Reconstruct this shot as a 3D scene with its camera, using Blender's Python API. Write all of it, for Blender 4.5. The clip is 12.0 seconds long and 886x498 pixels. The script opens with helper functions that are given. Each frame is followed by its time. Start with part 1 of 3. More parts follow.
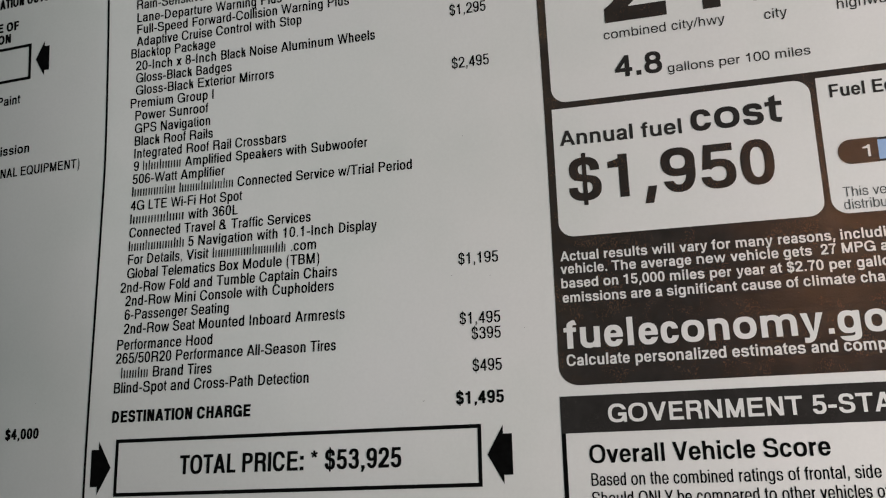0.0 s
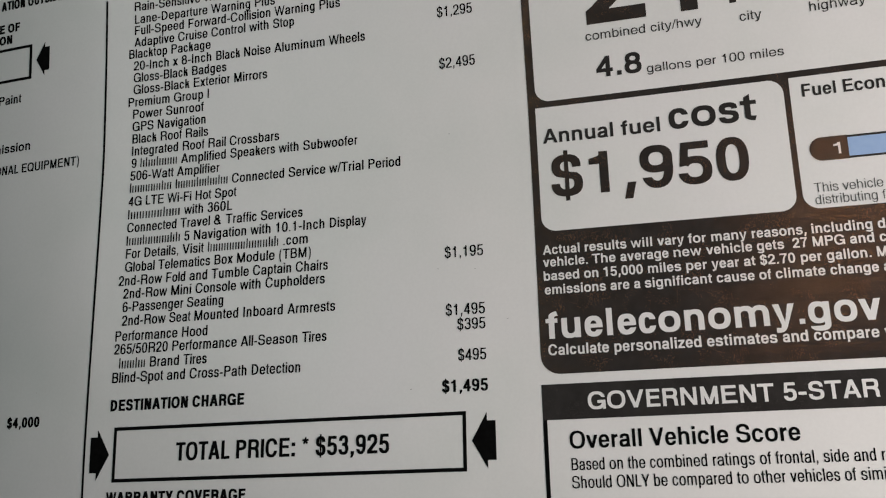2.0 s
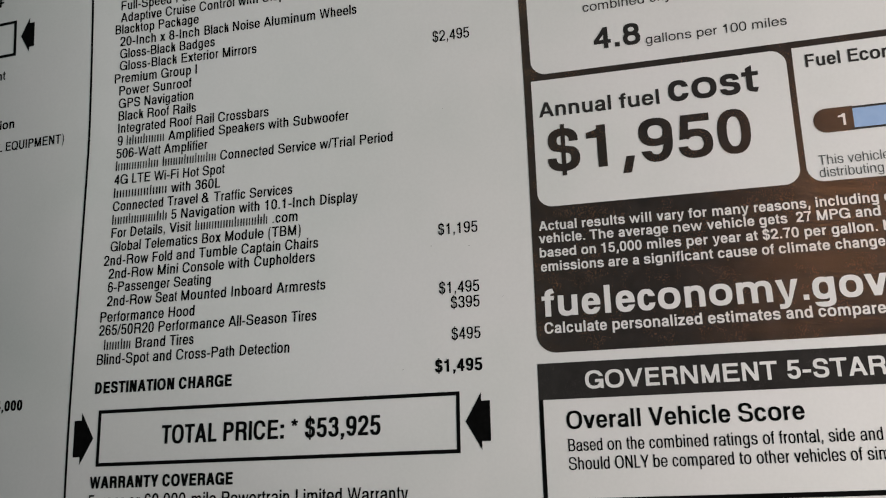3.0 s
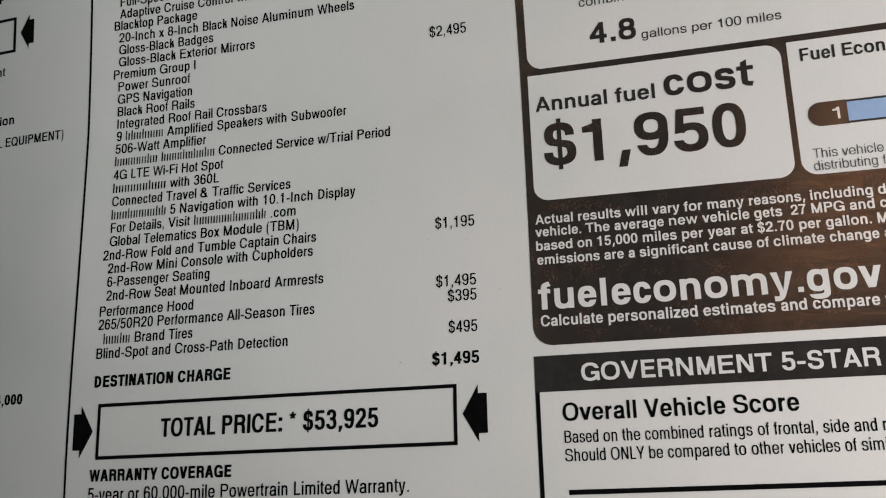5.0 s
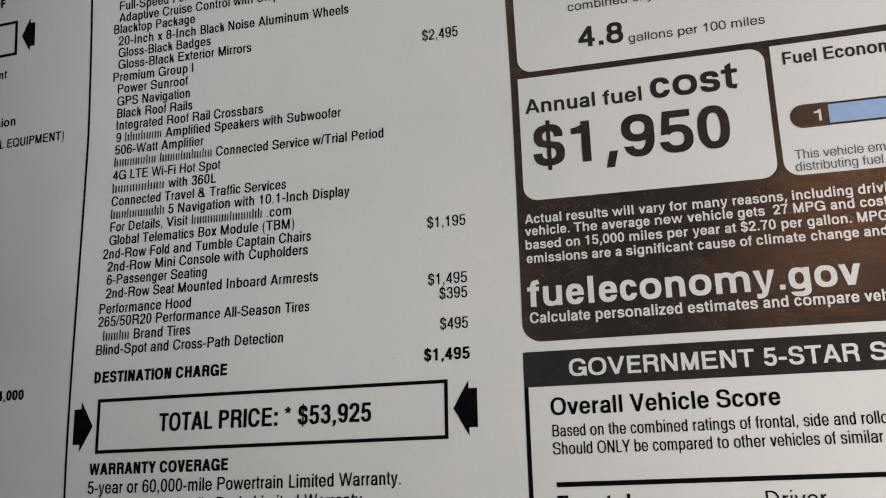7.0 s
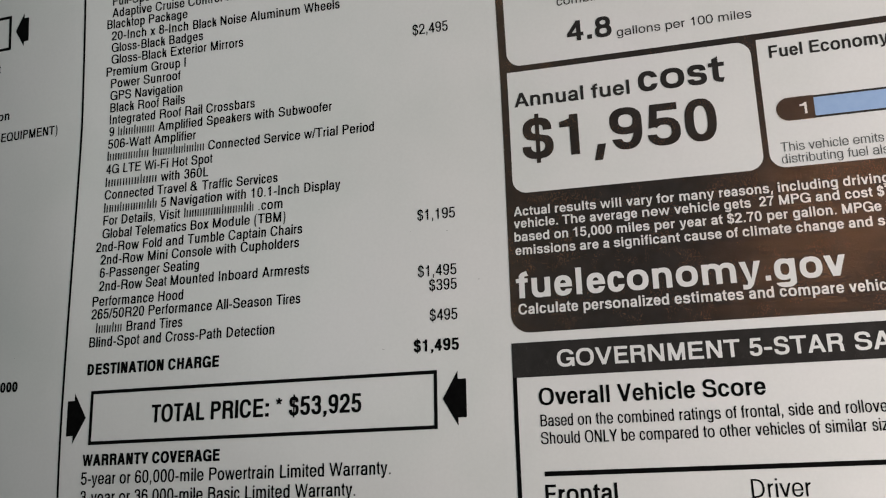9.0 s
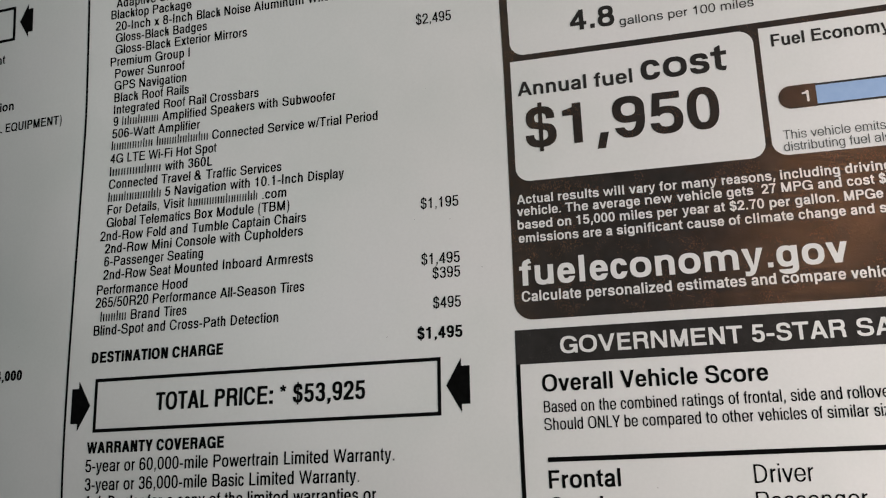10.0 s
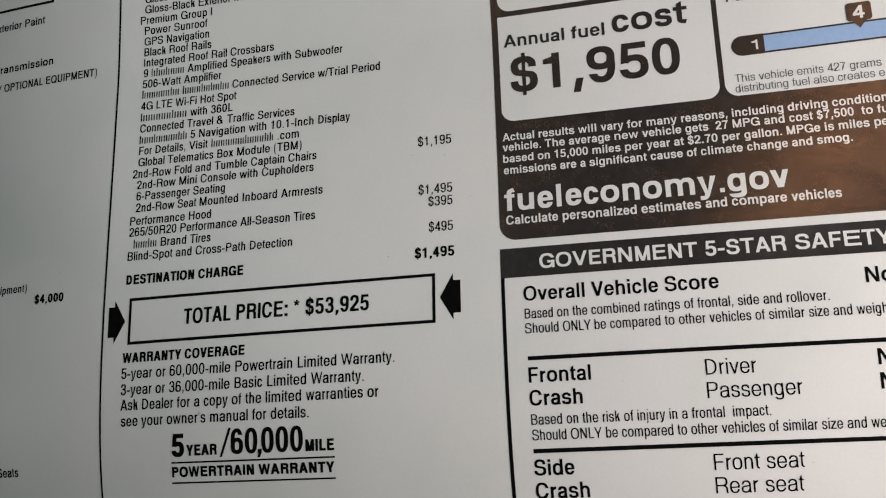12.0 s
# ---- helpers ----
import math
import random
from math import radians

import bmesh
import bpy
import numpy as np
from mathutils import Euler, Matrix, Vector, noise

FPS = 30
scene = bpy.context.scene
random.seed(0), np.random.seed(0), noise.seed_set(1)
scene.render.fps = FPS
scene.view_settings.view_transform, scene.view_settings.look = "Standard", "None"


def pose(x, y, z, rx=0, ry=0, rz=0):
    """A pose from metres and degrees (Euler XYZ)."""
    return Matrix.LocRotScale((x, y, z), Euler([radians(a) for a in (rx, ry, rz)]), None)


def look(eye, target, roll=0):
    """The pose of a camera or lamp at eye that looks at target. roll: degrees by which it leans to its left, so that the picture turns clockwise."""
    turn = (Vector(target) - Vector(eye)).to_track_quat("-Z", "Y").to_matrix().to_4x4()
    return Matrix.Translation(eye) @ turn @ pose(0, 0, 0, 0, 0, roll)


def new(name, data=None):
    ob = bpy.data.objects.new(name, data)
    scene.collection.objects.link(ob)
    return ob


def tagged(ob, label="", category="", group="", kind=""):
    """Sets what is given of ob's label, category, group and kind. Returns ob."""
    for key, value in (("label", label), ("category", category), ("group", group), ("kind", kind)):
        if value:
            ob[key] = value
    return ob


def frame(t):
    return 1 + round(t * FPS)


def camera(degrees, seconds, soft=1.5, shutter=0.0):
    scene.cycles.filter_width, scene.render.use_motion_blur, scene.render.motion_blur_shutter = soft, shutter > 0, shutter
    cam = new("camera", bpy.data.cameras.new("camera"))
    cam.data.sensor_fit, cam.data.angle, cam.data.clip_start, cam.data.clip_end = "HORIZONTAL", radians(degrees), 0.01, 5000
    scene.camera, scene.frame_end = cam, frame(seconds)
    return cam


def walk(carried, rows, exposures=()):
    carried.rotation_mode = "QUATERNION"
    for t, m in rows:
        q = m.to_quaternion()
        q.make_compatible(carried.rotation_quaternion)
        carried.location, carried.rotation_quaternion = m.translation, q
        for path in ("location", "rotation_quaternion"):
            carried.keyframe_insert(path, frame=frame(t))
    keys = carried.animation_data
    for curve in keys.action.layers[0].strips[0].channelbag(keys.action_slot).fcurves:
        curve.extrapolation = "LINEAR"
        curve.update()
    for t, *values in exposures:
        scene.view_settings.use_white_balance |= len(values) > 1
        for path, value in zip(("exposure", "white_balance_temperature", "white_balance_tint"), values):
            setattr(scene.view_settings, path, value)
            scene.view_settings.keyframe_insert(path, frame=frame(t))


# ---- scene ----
from mathutils.geometry import delaunay_2d_cdt

cam = camera(51.70, 12.0, soft=1.15)
HANG = 1.20  # height of the sticker's origin over the floor
# seconds, eye (x, y, z from the sticker's origin), turn about x, y, z
ROWS = [
    (0, 0.11675, -0.18659, -0.00628, 102.913, 1.965, 13.064),
    (0.2, 0.11777, -0.18758, -0.00651, 102.878, 1.979, 13.034),
    (0.5, 0.11780, -0.18869, -0.00669, 102.820, 1.991, 13.018),
    (0.8, 0.11931, -0.19013, -0.00716, 102.870, 1.975, 13.053),
    (1, 0.11937, -0.19067, -0.00761, 102.913, 1.946, 12.991),
    (1.2, 0.12243, -0.19023, -0.00809, 102.896, 1.956, 13.109),
    (1.5, 0.12273, -0.19355, -0.00952, 102.957, 1.960, 13.093),
    (1.8, 0.12076, -0.19340, -0.01097, 102.938, 1.919, 13.006),
    (2, 0.12084, -0.19233, -0.00910, 102.877, 1.973, 13.037),
    (2.2, 0.11966, -0.18912, -0.00897, 102.908, 1.944, 13.086),
    (2.5, 0.12005, -0.18697, -0.01041, 102.916, 1.962, 13.031),
    (2.8, 0.11875, -0.18729, -0.01241, 102.966, 2.048, 12.935),
    (3, 0.12073, -0.18546, -0.01314, 102.986, 2.011, 13.082),
    (3.2, 0.12267, -0.18313, -0.01262, 102.940, 2.026, 13.114),
    (4.8, 0.12172, -0.18584, -0.01480, 102.949, 2.079, 13.094),
    (5, 0.12164, -0.18605, -0.01482, 103.015, 2.080, 13.156),
    (5.2, 0.12099, -0.18726, -0.01480, 103.089, 2.080, 13.086),
    (5.5, 0.12179, -0.18760, -0.01412, 102.892, 2.080, 13.093),
    (5.8, 0.12249, -0.18741, -0.01481, 103.072, 2.052, 13.091),
    (6, 0.12212, -0.18697, -0.01489, 103.000, 2.066, 13.124),
    (6.2, 0.12226, -0.18729, -0.01496, 102.976, 2.037, 13.101),
    (6.5, 0.12183, -0.18761, -0.01544, 102.970, 2.076, 13.164),
    (6.8, 0.12495, -0.19057, -0.01494, 103.058, 2.026, 13.153),
    (7, 0.12422, -0.19011, -0.01618, 103.007, 2.076, 13.108),
    (7.2, 0.12521, -0.19158, -0.01615, 102.986, 2.070, 13.077),
    (8.8, 0.12575, -0.19131, -0.01756, 102.978, 2.090, 13.022),
    (9, 0.12654, -0.19091, -0.01818, 102.974, 2.132, 13.088),
    (9.2, 0.12659, -0.19097, -0.01871, 103.019, 2.122, 13.188),
    (9.5, 0.12505, -0.18944, -0.01945, 103.028, 2.099, 13.113),
    (9.8, 0.12613, -0.19021, -0.01967, 102.900, 2.117, 13.127),
    (10, 0.12565, -0.19126, -0.02102, 103.005, 2.120, 13.061),
    (10.2, 0.12632, -0.19367, -0.02296, 103.083, 2.126, 13.042),
    (10.5, 0.12671, -0.19504, -0.02648, 103.101, 2.099, 13.097),
    (10.8, 0.12842, -0.20152, -0.02966, 103.059, 2.088, 13.151),
    (11, 0.12619, -0.20335, -0.03226, 102.992, 2.136, 13.048),
    (11.2, 0.12968, -0.20414, -0.03347, 103.045, 2.114, 13.135),
    (11.5, 0.12978, -0.20466, -0.03668, 102.861, 1.999, 13.105),
    (11.8, 0.13137, -0.21005, -0.04161, 102.858, 1.994, 13.028),
    (12, 0.13115, -0.21362, -0.04344, 102.891, 2.029, 12.969),
]

walk(cam, [(t, pose(x, y, z + HANG, rx, ry, rz)) for t, x, y, z, rx, ry, rz in ROWS], ((0.0, 0.0), (9.0, 0.03), (12.0, 0.06)))

# ---- light ----
world = bpy.data.worlds.new("world")
scene.world = world
world.use_nodes = True
world.node_tree.nodes["Background"].inputs[0].default_value = (0.75, 0.85, 1.0, 1)
world.node_tree.nodes["Background"].inputs[1].default_value = 0.4
scene.view_settings.exposure = 0.0


def area_lamp(name, eye, target, wide, high, watts, colour):
    lamp = bpy.data.lights.new(name, "AREA")
    lamp.shape, lamp.size, lamp.size_y = "RECTANGLE", wide, high
    lamp.energy, lamp.color = watts, colour
    ob = new(name, lamp)
    ob.matrix_world = look(eye, target)
    return ob


area_lamp("back_window_light", (0.90, -2.44, 2.19), (0.6, 0.0, 1.3), 0.28, 0.24, 1.2, (0.95, 0.97, 0.95))
# added fill lamp, gives the sheet's left side a cool green cast
area_lamp("far_fill_light", (-1.0, -2.44, 2.05), (0.0, 0.0, 1.25), 0.70, 0.60, 8.6, (0.77, 1.0, 0.99))
# added fill lamp close by, makes the sheet brighter towards its right
area_lamp("side_fill_light", (0.45, -0.155, 1.21), (0.0, -0.155, 1.21), 0.22, 0.56, 2.72, (1.0, 0.90, 0.857))


# ---- materials ----
def material(name, colour, rough, metal=0.0, ior=1.5):
    mat = bpy.data.materials.new(name)
    mat.use_nodes = True
    shader = mat.node_tree.nodes["Principled BSDF"]
    shader.inputs["Base Color"].default_value = (*colour, 1)
    shader.inputs["Roughness"].default_value = rough
    shader.inputs["Metallic"].default_value = metal
    shader.inputs["IOR"].default_value = ior
    return mat, mat.node_tree, shader


def noise_at(tree, scale, detail=3.0, rough=0.55):
    coord = tree.nodes.new("ShaderNodeTexCoord")
    tex = tree.nodes.new("ShaderNodeTexNoise")
    tex.inputs["Scale"].default_value = scale
    tex.inputs["Detail"].default_value = detail
    tex.inputs["Roughness"].default_value = rough
    tree.links.new(coord.outputs["Object"], tex.inputs["Vector"])
    return tex.outputs["Fac"]


def ramp(tree, fac, stops):
    node = tree.nodes.new("ShaderNodeValToRGB")
    while len(node.color_ramp.elements) < len(stops):
        node.color_ramp.elements.new(0.5)
    for el, (at, col) in zip(node.color_ramp.elements, stops):
        el.position, el.color = at, (*col, 1)
    tree.links.new(fac, node.inputs["Fac"])
    return node.outputs["Color"]


def times(tree, a, b):
    node = tree.nodes.new("ShaderNodeMix")
    node.data_type, node.blend_type = "RGBA", "MULTIPLY"
    node.inputs["Factor"].default_value = 1.0
    tree.links.new(a, node.inputs[6])
    tree.links.new(b, node.inputs[7])
    return node.outputs[2]


def bump(tree, shader, fac, strength, distance):
    node = tree.nodes.new("ShaderNodeBump")
    node.inputs["Strength"].default_value = strength
    node.inputs["Distance"].default_value = distance
    tree.links.new(fac, node.inputs["Height"])
    tree.links.new(node.outputs["Normal"], shader.inputs["Normal"])


def grey(v):
    return (v, v, v)


def paper_material():
    mat, tree, shader = material("satin_paper", (0.8, 0.8, 0.79), 0.4)
    broad = ramp(tree, noise_at(tree, 26, 3), [(0.32, (0.755, 0.765, 0.748)), (0.5, (0.80, 0.795, 0.785)), (0.68, (0.815, 0.80, 0.80))])
    fibre = ramp(tree, noise_at(tree, 1500, 2), [(0.25, grey(0.965)), (0.75, grey(1.0))])
    fleck = ramp(tree, noise_at(tree, 160, 1, 0.4), [(0.0, grey(1.0)), (0.845, grey(1.0)), (0.87, grey(0.55))])
    tree.links.new(times(tree, times(tree, broad, fibre), fleck), shader.inputs["Base Color"])
    # soft ripples of the sheet under the fibre
    ripple = tree.nodes.new("ShaderNodeBump")
    ripple.inputs["Strength"].default_value = 0.5
    ripple.inputs["Distance"].default_value = 0.0006
    tree.links.new(noise_at(tree, 42, 2, 0.45), ripple.inputs["Height"])
    fibres = tree.nodes.new("ShaderNodeBump")
    fibres.inputs["Strength"].default_value = 0.12
    fibres.inputs["Distance"].default_value = 0.0001
    tree.links.new(noise_at(tree, 900, 3), fibres.inputs["Height"])
    tree.links.new(ripple.outputs["Normal"], fibres.inputs["Normal"])
    tree.links.new(fibres.outputs["Normal"], shader.inputs["Normal"])
    return mat


def ink_material(name, low, high, rough):
    mat, tree, shader = material(name, low, rough)
    tree.links.new(ramp(tree, noise_at(tree, 700, 3), [(0.3, low), (0.75, high)]), shader.inputs["Base Color"])
    shader.inputs["Specular IOR Level"].default_value = 0.03
    bump(tree, shader, noise_at(tree, 1200, 2), 0.15, 0.0001)
    return mat


def toner_material(name, ior, tint, relief):
    """Laser toner: nearly black and warm, with the sheen and fine sparkle of its glossy grains."""
    mat, tree, shader = material(name, (0.027, 0.0245, 0.0235), 0.3, 0.0, ior)
    tree.links.new(ramp(tree, noise_at(tree, 260, 4), [(0.3, (0.0235, 0.0212, 0.0203)), (0.75, (0.037, 0.034, 0.0325))]), shader.inputs["Base Color"])
    shader.inputs["Specular Tint"].default_value = (*tint, 1)
    shader.inputs["Coat Weight"].default_value = 0.2
    shader.inputs["Coat Roughness"].default_value = 0.45
    # some grains glossier than others, and patches where the coat lies duller
    grain = ramp(tree, noise_at(tree, 4200, 2), [(0.35, grey(0.10)), (0.65, grey(0.42))])
    patches = ramp(tree, noise_at(tree, 150, 4, 0.6), [(0.34, grey(0.38)), (0.66, grey(0.85))])
    tree.links.new(times(tree, grain, patches), shader.inputs["Roughness"])
    # grains, and faint bands across the sheet where the drum pressed unevenly
    coord = tree.nodes.new("ShaderNodeTexCoord")
    stretch = tree.nodes.new("ShaderNodeVectorMath")
    stretch.operation = "MULTIPLY"
    stretch.inputs[1].default_value = (0.22, 1, 1)
    bands = tree.nodes.new("ShaderNodeTexNoise")
    bands.inputs["Scale"].default_value = 420
    bands.inputs["Detail"].default_value = 3
    tree.links.new(coord.outputs["Object"], stretch.inputs[0])
    tree.links.new(stretch.outputs["Vector"], bands.inputs["Vector"])
    broad = tree.nodes.new("ShaderNodeBump")
    broad.inputs["Strength"].default_value = 0.11 * relief
    broad.inputs["Distance"].default_value = 0.0006
    tree.links.new(bands.outputs["Fac"], broad.inputs["Height"])
    fine = tree.nodes.new("ShaderNodeBump")
    fine.inputs["Strength"].default_value = relief
    fine.inputs["Distance"].default_value = 0.000055
    tree.links.new(noise_at(tree, 2700, 2, 0.7), fine.inputs["Height"])
    tree.links.new(broad.outputs["Normal"], fine.inputs["Normal"])
    tree.links.new(fine.outputs["Normal"], shader.inputs["Normal"])
    return mat


PAPER = paper_material()
INK = ink_material("black_ink", (0.002, 0.002, 0.002), (0.006, 0.006, 0.006), 0.6)
GREY_INK = ink_material("grey_ink", (0.06, 0.06, 0.06), (0.09, 0.09, 0.09), 0.5)
SCUFF = ink_material("grey_scuff", (0.22, 0.21, 0.2), (0.4, 0.39, 0.38), 0.7)
BLUE_INK = ink_material("pale_blue_ink", (0.32, 0.46, 0.72), (0.36, 0.50, 0.75), 0.4)
TONER = toner_material("bronzing_toner", 2.05, (1.0, 0.40, 0.15), 0.6)
BLACK_TONER = toner_material("black_toner", 1.3, (1.0, 0.76, 0.68), 0.12)
BARE = PAPER


def plain(name, low, high, rough, scale, relief):
    mat, tree, shader = material(name, low, rough)
    tree.links.new(ramp(tree, noise_at(tree, scale, 5), [(0.3, low), (0.7, high)]), shader.inputs["Base Color"])
    bump(tree, shader, noise_at(tree, scale * 12, 3), 0.2, relief)
    return mat


PLASTER = plain("painted_plaster", (0.16, 0.16, 0.16), (0.2, 0.2, 0.2), 0.8, 3, 0.002)
DARK = plain("dark_paint", (0.05, 0.05, 0.05), (0.07, 0.07, 0.07), 0.7, 3, 0.002)
CONCRETE = plain("concrete", (0.24, 0.235, 0.23), (0.34, 0.33, 0.32), 0.75, 4, 0.002)
RUBBER = plain("black_rubber", (0.015, 0.015, 0.015), (0.025, 0.025, 0.025), 0.6, 30, 0.0005)
GLASS = material("dark_glass", (0.02, 0.025, 0.025), 0.03)[0]

# ---- structure ----


def mesh_of(name, bm, mat):
    data = bpy.data.meshes.new(name)
    bm.to_mesh(data)
    bm.free()
    data.materials.append(mat)
    return data


def part(name, bm, mat, parent, label=""):
    ob = new(name, mesh_of(name, bm, mat))
    ob.parent = parent
    return tagged(ob, label)


def box(bm, x0, x1, y0, y1, z0, z1, bevel=0.0):
    made = bmesh.ops.create_cube(bm, size=1.0, matrix=Matrix.Translation(((x0 + x1) / 2, (y0 + y1) / 2, (z0 + z1) / 2)) @ Matrix.Diagonal((x1 - x0, y1 - y0, z1 - z0, 1)))
    if bevel:
        edges = {e for v in made["verts"] for e in v.link_edges}
        bmesh.ops.bevel(bm, geom=list(edges), offset=bevel, segments=2, affect="EDGES")


def slab(name, label, category, mat, *boxes):
    bm = bmesh.new()
    for b in boxes:
        box(bm, *b)
    return tagged(new(name, mesh_of(name, bm, mat)), label, category, kind="structure")


X0, X1, Y0, Y1, TOP = -1.60, 2.10, -2.46, 0.9, 2.45
slab("floor", "grey concrete floor with a dull worn finish", "floor", CONCRETE, (X0 - 0.12, X1 + 0.12, Y0 - 0.12, Y1 + 0.12, -0.1, 0.0))
slab("ceiling", "plain grey painted ceiling", "ceiling", PLASTER, (X0 - 0.12, X1 + 0.12, Y0 - 0.12, Y1 + 0.12, TOP, TOP + 0.1))
slab("wall_west", "plain dark grey painted wall beside the glass", "wall", DARK, (X0 - 0.12, X0, Y0 - 0.12, Y1 + 0.12, 0, TOP))
slab("wall_east", "plain grey painted wall", "wall", PLASTER, (X1, X1 + 0.12, Y0 - 0.12, Y1 + 0.12, 0, TOP))
# unseen partition, put in only so the side fill lamp has an opening
slab("lamp_partition", "short grey partition wall, added round the side fill lamp", "wall", PLASTER,
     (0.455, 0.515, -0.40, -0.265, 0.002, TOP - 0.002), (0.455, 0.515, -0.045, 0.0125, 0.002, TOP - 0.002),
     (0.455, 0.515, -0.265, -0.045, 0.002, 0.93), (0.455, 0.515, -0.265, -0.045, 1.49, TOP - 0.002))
# the left opening is an addition that holds the far fill lamp
slab("wall_south", "plain grey painted wall with a high window opening and an added lamp opening", "wall", PLASTER,
     (X0, -1.35, Y0 - 0.12, Y0, 0, TOP), (-0.65, 0.76, Y0 - 0.12, Y0, 0, TOP), (1.04, X1, Y0 - 0.12, Y0, 0, TOP),
     (0.76, 1.04, Y0 - 0.12, Y0, 0, 2.07), (0.76, 1.04, Y0 - 0.12, Y0, 2.31, TOP),
     (-1.35, -0.65, Y0 - 0.12, Y0, 0, 1.75), (-1.35, -0.65, Y0 - 0.12, Y0, 2.35, TOP))
slab("wall_north", "plain grey painted wall beyond the glass", "wall", PLASTER, (X0, X1, Y1, Y1 + 0.12, 0, TOP))

# the upright glass that the sticker is stuck to
window = tagged(new("window_1"), "dark glass window in a black rubber frame", "window", kind="structure")
window.location = (0.0, 0.0138, HANG)
bm = bmesh.new()
box(bm, -0.076, 0.41, 0.0, 0.004, -0.26, 0.30, 0.0005)
part("pane", bm, GLASS, window, "dark glass pane")
bm = bmesh.new()
for b in ((-0.083, -0.076, -0.004, 0.03, -0.30, 0.34), (0.41, 0.45, -0.004, 0.03, -0.30, 0.34), (-0.076, 0.41, -0.004, 0.03, 0.30, 0.34), (-0.076, 0.41, -0.004, 0.03, -0.30, -0.26)):
    box(bm, *b, 0.0015)
part("window_frame", bm, RUBBER, window, "black rubber frame")
bm = bmesh.new()
for b in ((0.45, X1 - 0.002, 0.0, 0.06, 0.002 - HANG, TOP - 0.002 - HANG), (X0 + 0.002, 0.45, 0.0, 0.06, 0.34, TOP - 0.002 - HANG), (X0 + 0.002, 0.45, 0.0, 0.06, 0.002 - HANG, -0.30), (X0 + 0.002, -0.083, 0.0, 0.06, -0.30, 0.34)):
    box(bm, *b)
part("surround", bm, PLASTER, window)

# ---- the sticker's shape: a sheet that buckles a few millimetres, with a fold across it ----
MID = (0.9145, 0.9962, -4.1104, -2.7991, 6.4797, -2.3473)
SIDE = (0.9773, -0.2848, -4.2524, -1.3393, 3.9880, 0.8291)
BOW = (0.2929, -5.4497, 2.6865)
FOLD = (-4.1371, -1.5065)


def buckle(x, z):
    """How far the sheet stands back from its mean plane, in metres, at x and z metres on the sheet."""
    x, z = min(max(x, -0.06), 0.196), min(max(z, -0.058), 0.118)
    s, v = (z - 0.03) / 0.09, (x - 0.07) / 0.1
    mm = sum(k * s ** n for n, k in enumerate(MID)) + v * sum(k * s ** n for n, k in enumerate(SIDE))
    mm += (v * v - 0.4) * sum(k * s ** n for n, k in enumerate(BOW))
    high = min(max((z + 0.03) / 0.05, 0.0), 1.0)
    mm += high * (1400 * max(0.0, -0.008 - x) ** 2 + 40 * max(0.0, -0.0085 - x))  # bends back beside the rule, with a slight crease along it
    mm += (math.hypot(z - 0.066, 0.004) - 0.03) * (FOLD[0] + FOLD[1] * v) * 10
    return mm / 1000


def on_sheet(x, z, proud):
    """A point of the sheet from millimetres; proud: by how much it stands before the paper."""
    return Vector((x / 1000, buckle(x / 1000, z / 1000) - proud / 1000, z / 1000))


def patch(bm, x0, x1, z0, z1, proud, radii=(0, 0, 0, 0), step=2.0):
    """A rectangle on the sheet, in millimetres, with its corners (bottom left, bottom right, top right, top left) rounded."""
    levels = {z0, z1}
    n = max(1, math.ceil((z1 - z0) / step))
    levels |= {z0 + (z1 - z0) * i / n for i in range(n + 1)}
    for r, end, way in ((radii[0], z0, 1), (radii[1], z0, 1), (radii[2], z1, -1), (radii[3], z1, -1)):
        if r:
            levels |= {end + way * r * (1 - math.cos(math.radians(a))) for a in range(0, 91, 9)}
    levels = sorted(levels)
    cols = max(1, math.ceil((x1 - x0) / step))

    def inset(z, low, high):
        for r, d in ((low, z - z0), (high, z1 - z)):
            if r and d < r:
                return r - math.sqrt(max(0.0, r * r - (r - d) ** 2))
        return 0.0
    before = None
    for z in levels:
        a, b = x0 + inset(z, radii[0], radii[3]), x1 - inset(z, radii[1], radii[2])
        row = [bm.verts.new(on_sheet(a + (b - a) * i / cols, z, proud)) for i in range(cols + 1)]
        if before:
            for i in range(cols):
                bm.faces.new((before[i], before[i + 1], row[i + 1], row[i]))
        before = row
    return bm


def shape(bm, points, proud):
    bm.faces.new([bm.verts.new(on_sheet(x, z, proud)) for x, z in points])


# ---- lettering ----
def grouped(groups):
    return {c: w for w, chars in groups for c in chars}


# advance, room at the left and room at the right of each letter, in thousandths of the type size; a stem's width and a small letter's height in capitals
NORMAL = (
    grouped(((556, "abdeghnopqu0123456789$L"), (500, "ckvxyzsJ"), (278, "ft .,:/I!"), (222, "ijl"), (333, "r()-"), (833, "mM"), (722, "wCDHNRU"), (667, "ABEKPSVXY&"), (611, "FTZ"), (778, "GOQ"), (944, "W"), (191, "'"), (389, "*"))),
    grouped(((82, "BDEFHKLMNPRU.,:"), (67, "bhiklmnpru(')"), (38, "CGOQSacdegoqs023456789$&-*"), (101, "1"), (14, "ATVWXYZJtfvwxyz"), (-17, "/j"), (97, "I"))),
    grouped(((76, "DHMNUdhgmnuq"), (67, "ijl"), (97, "I"), (40, "BCGOQSPKEFLRabceopqs0234569$&()-*78kz"), (197, "1"), (12, "ATVWXYZvwxyrtf"), (87, ".,:'"), (-17, "/"), (72, "J"))),
    0.117,
    0.735,
)
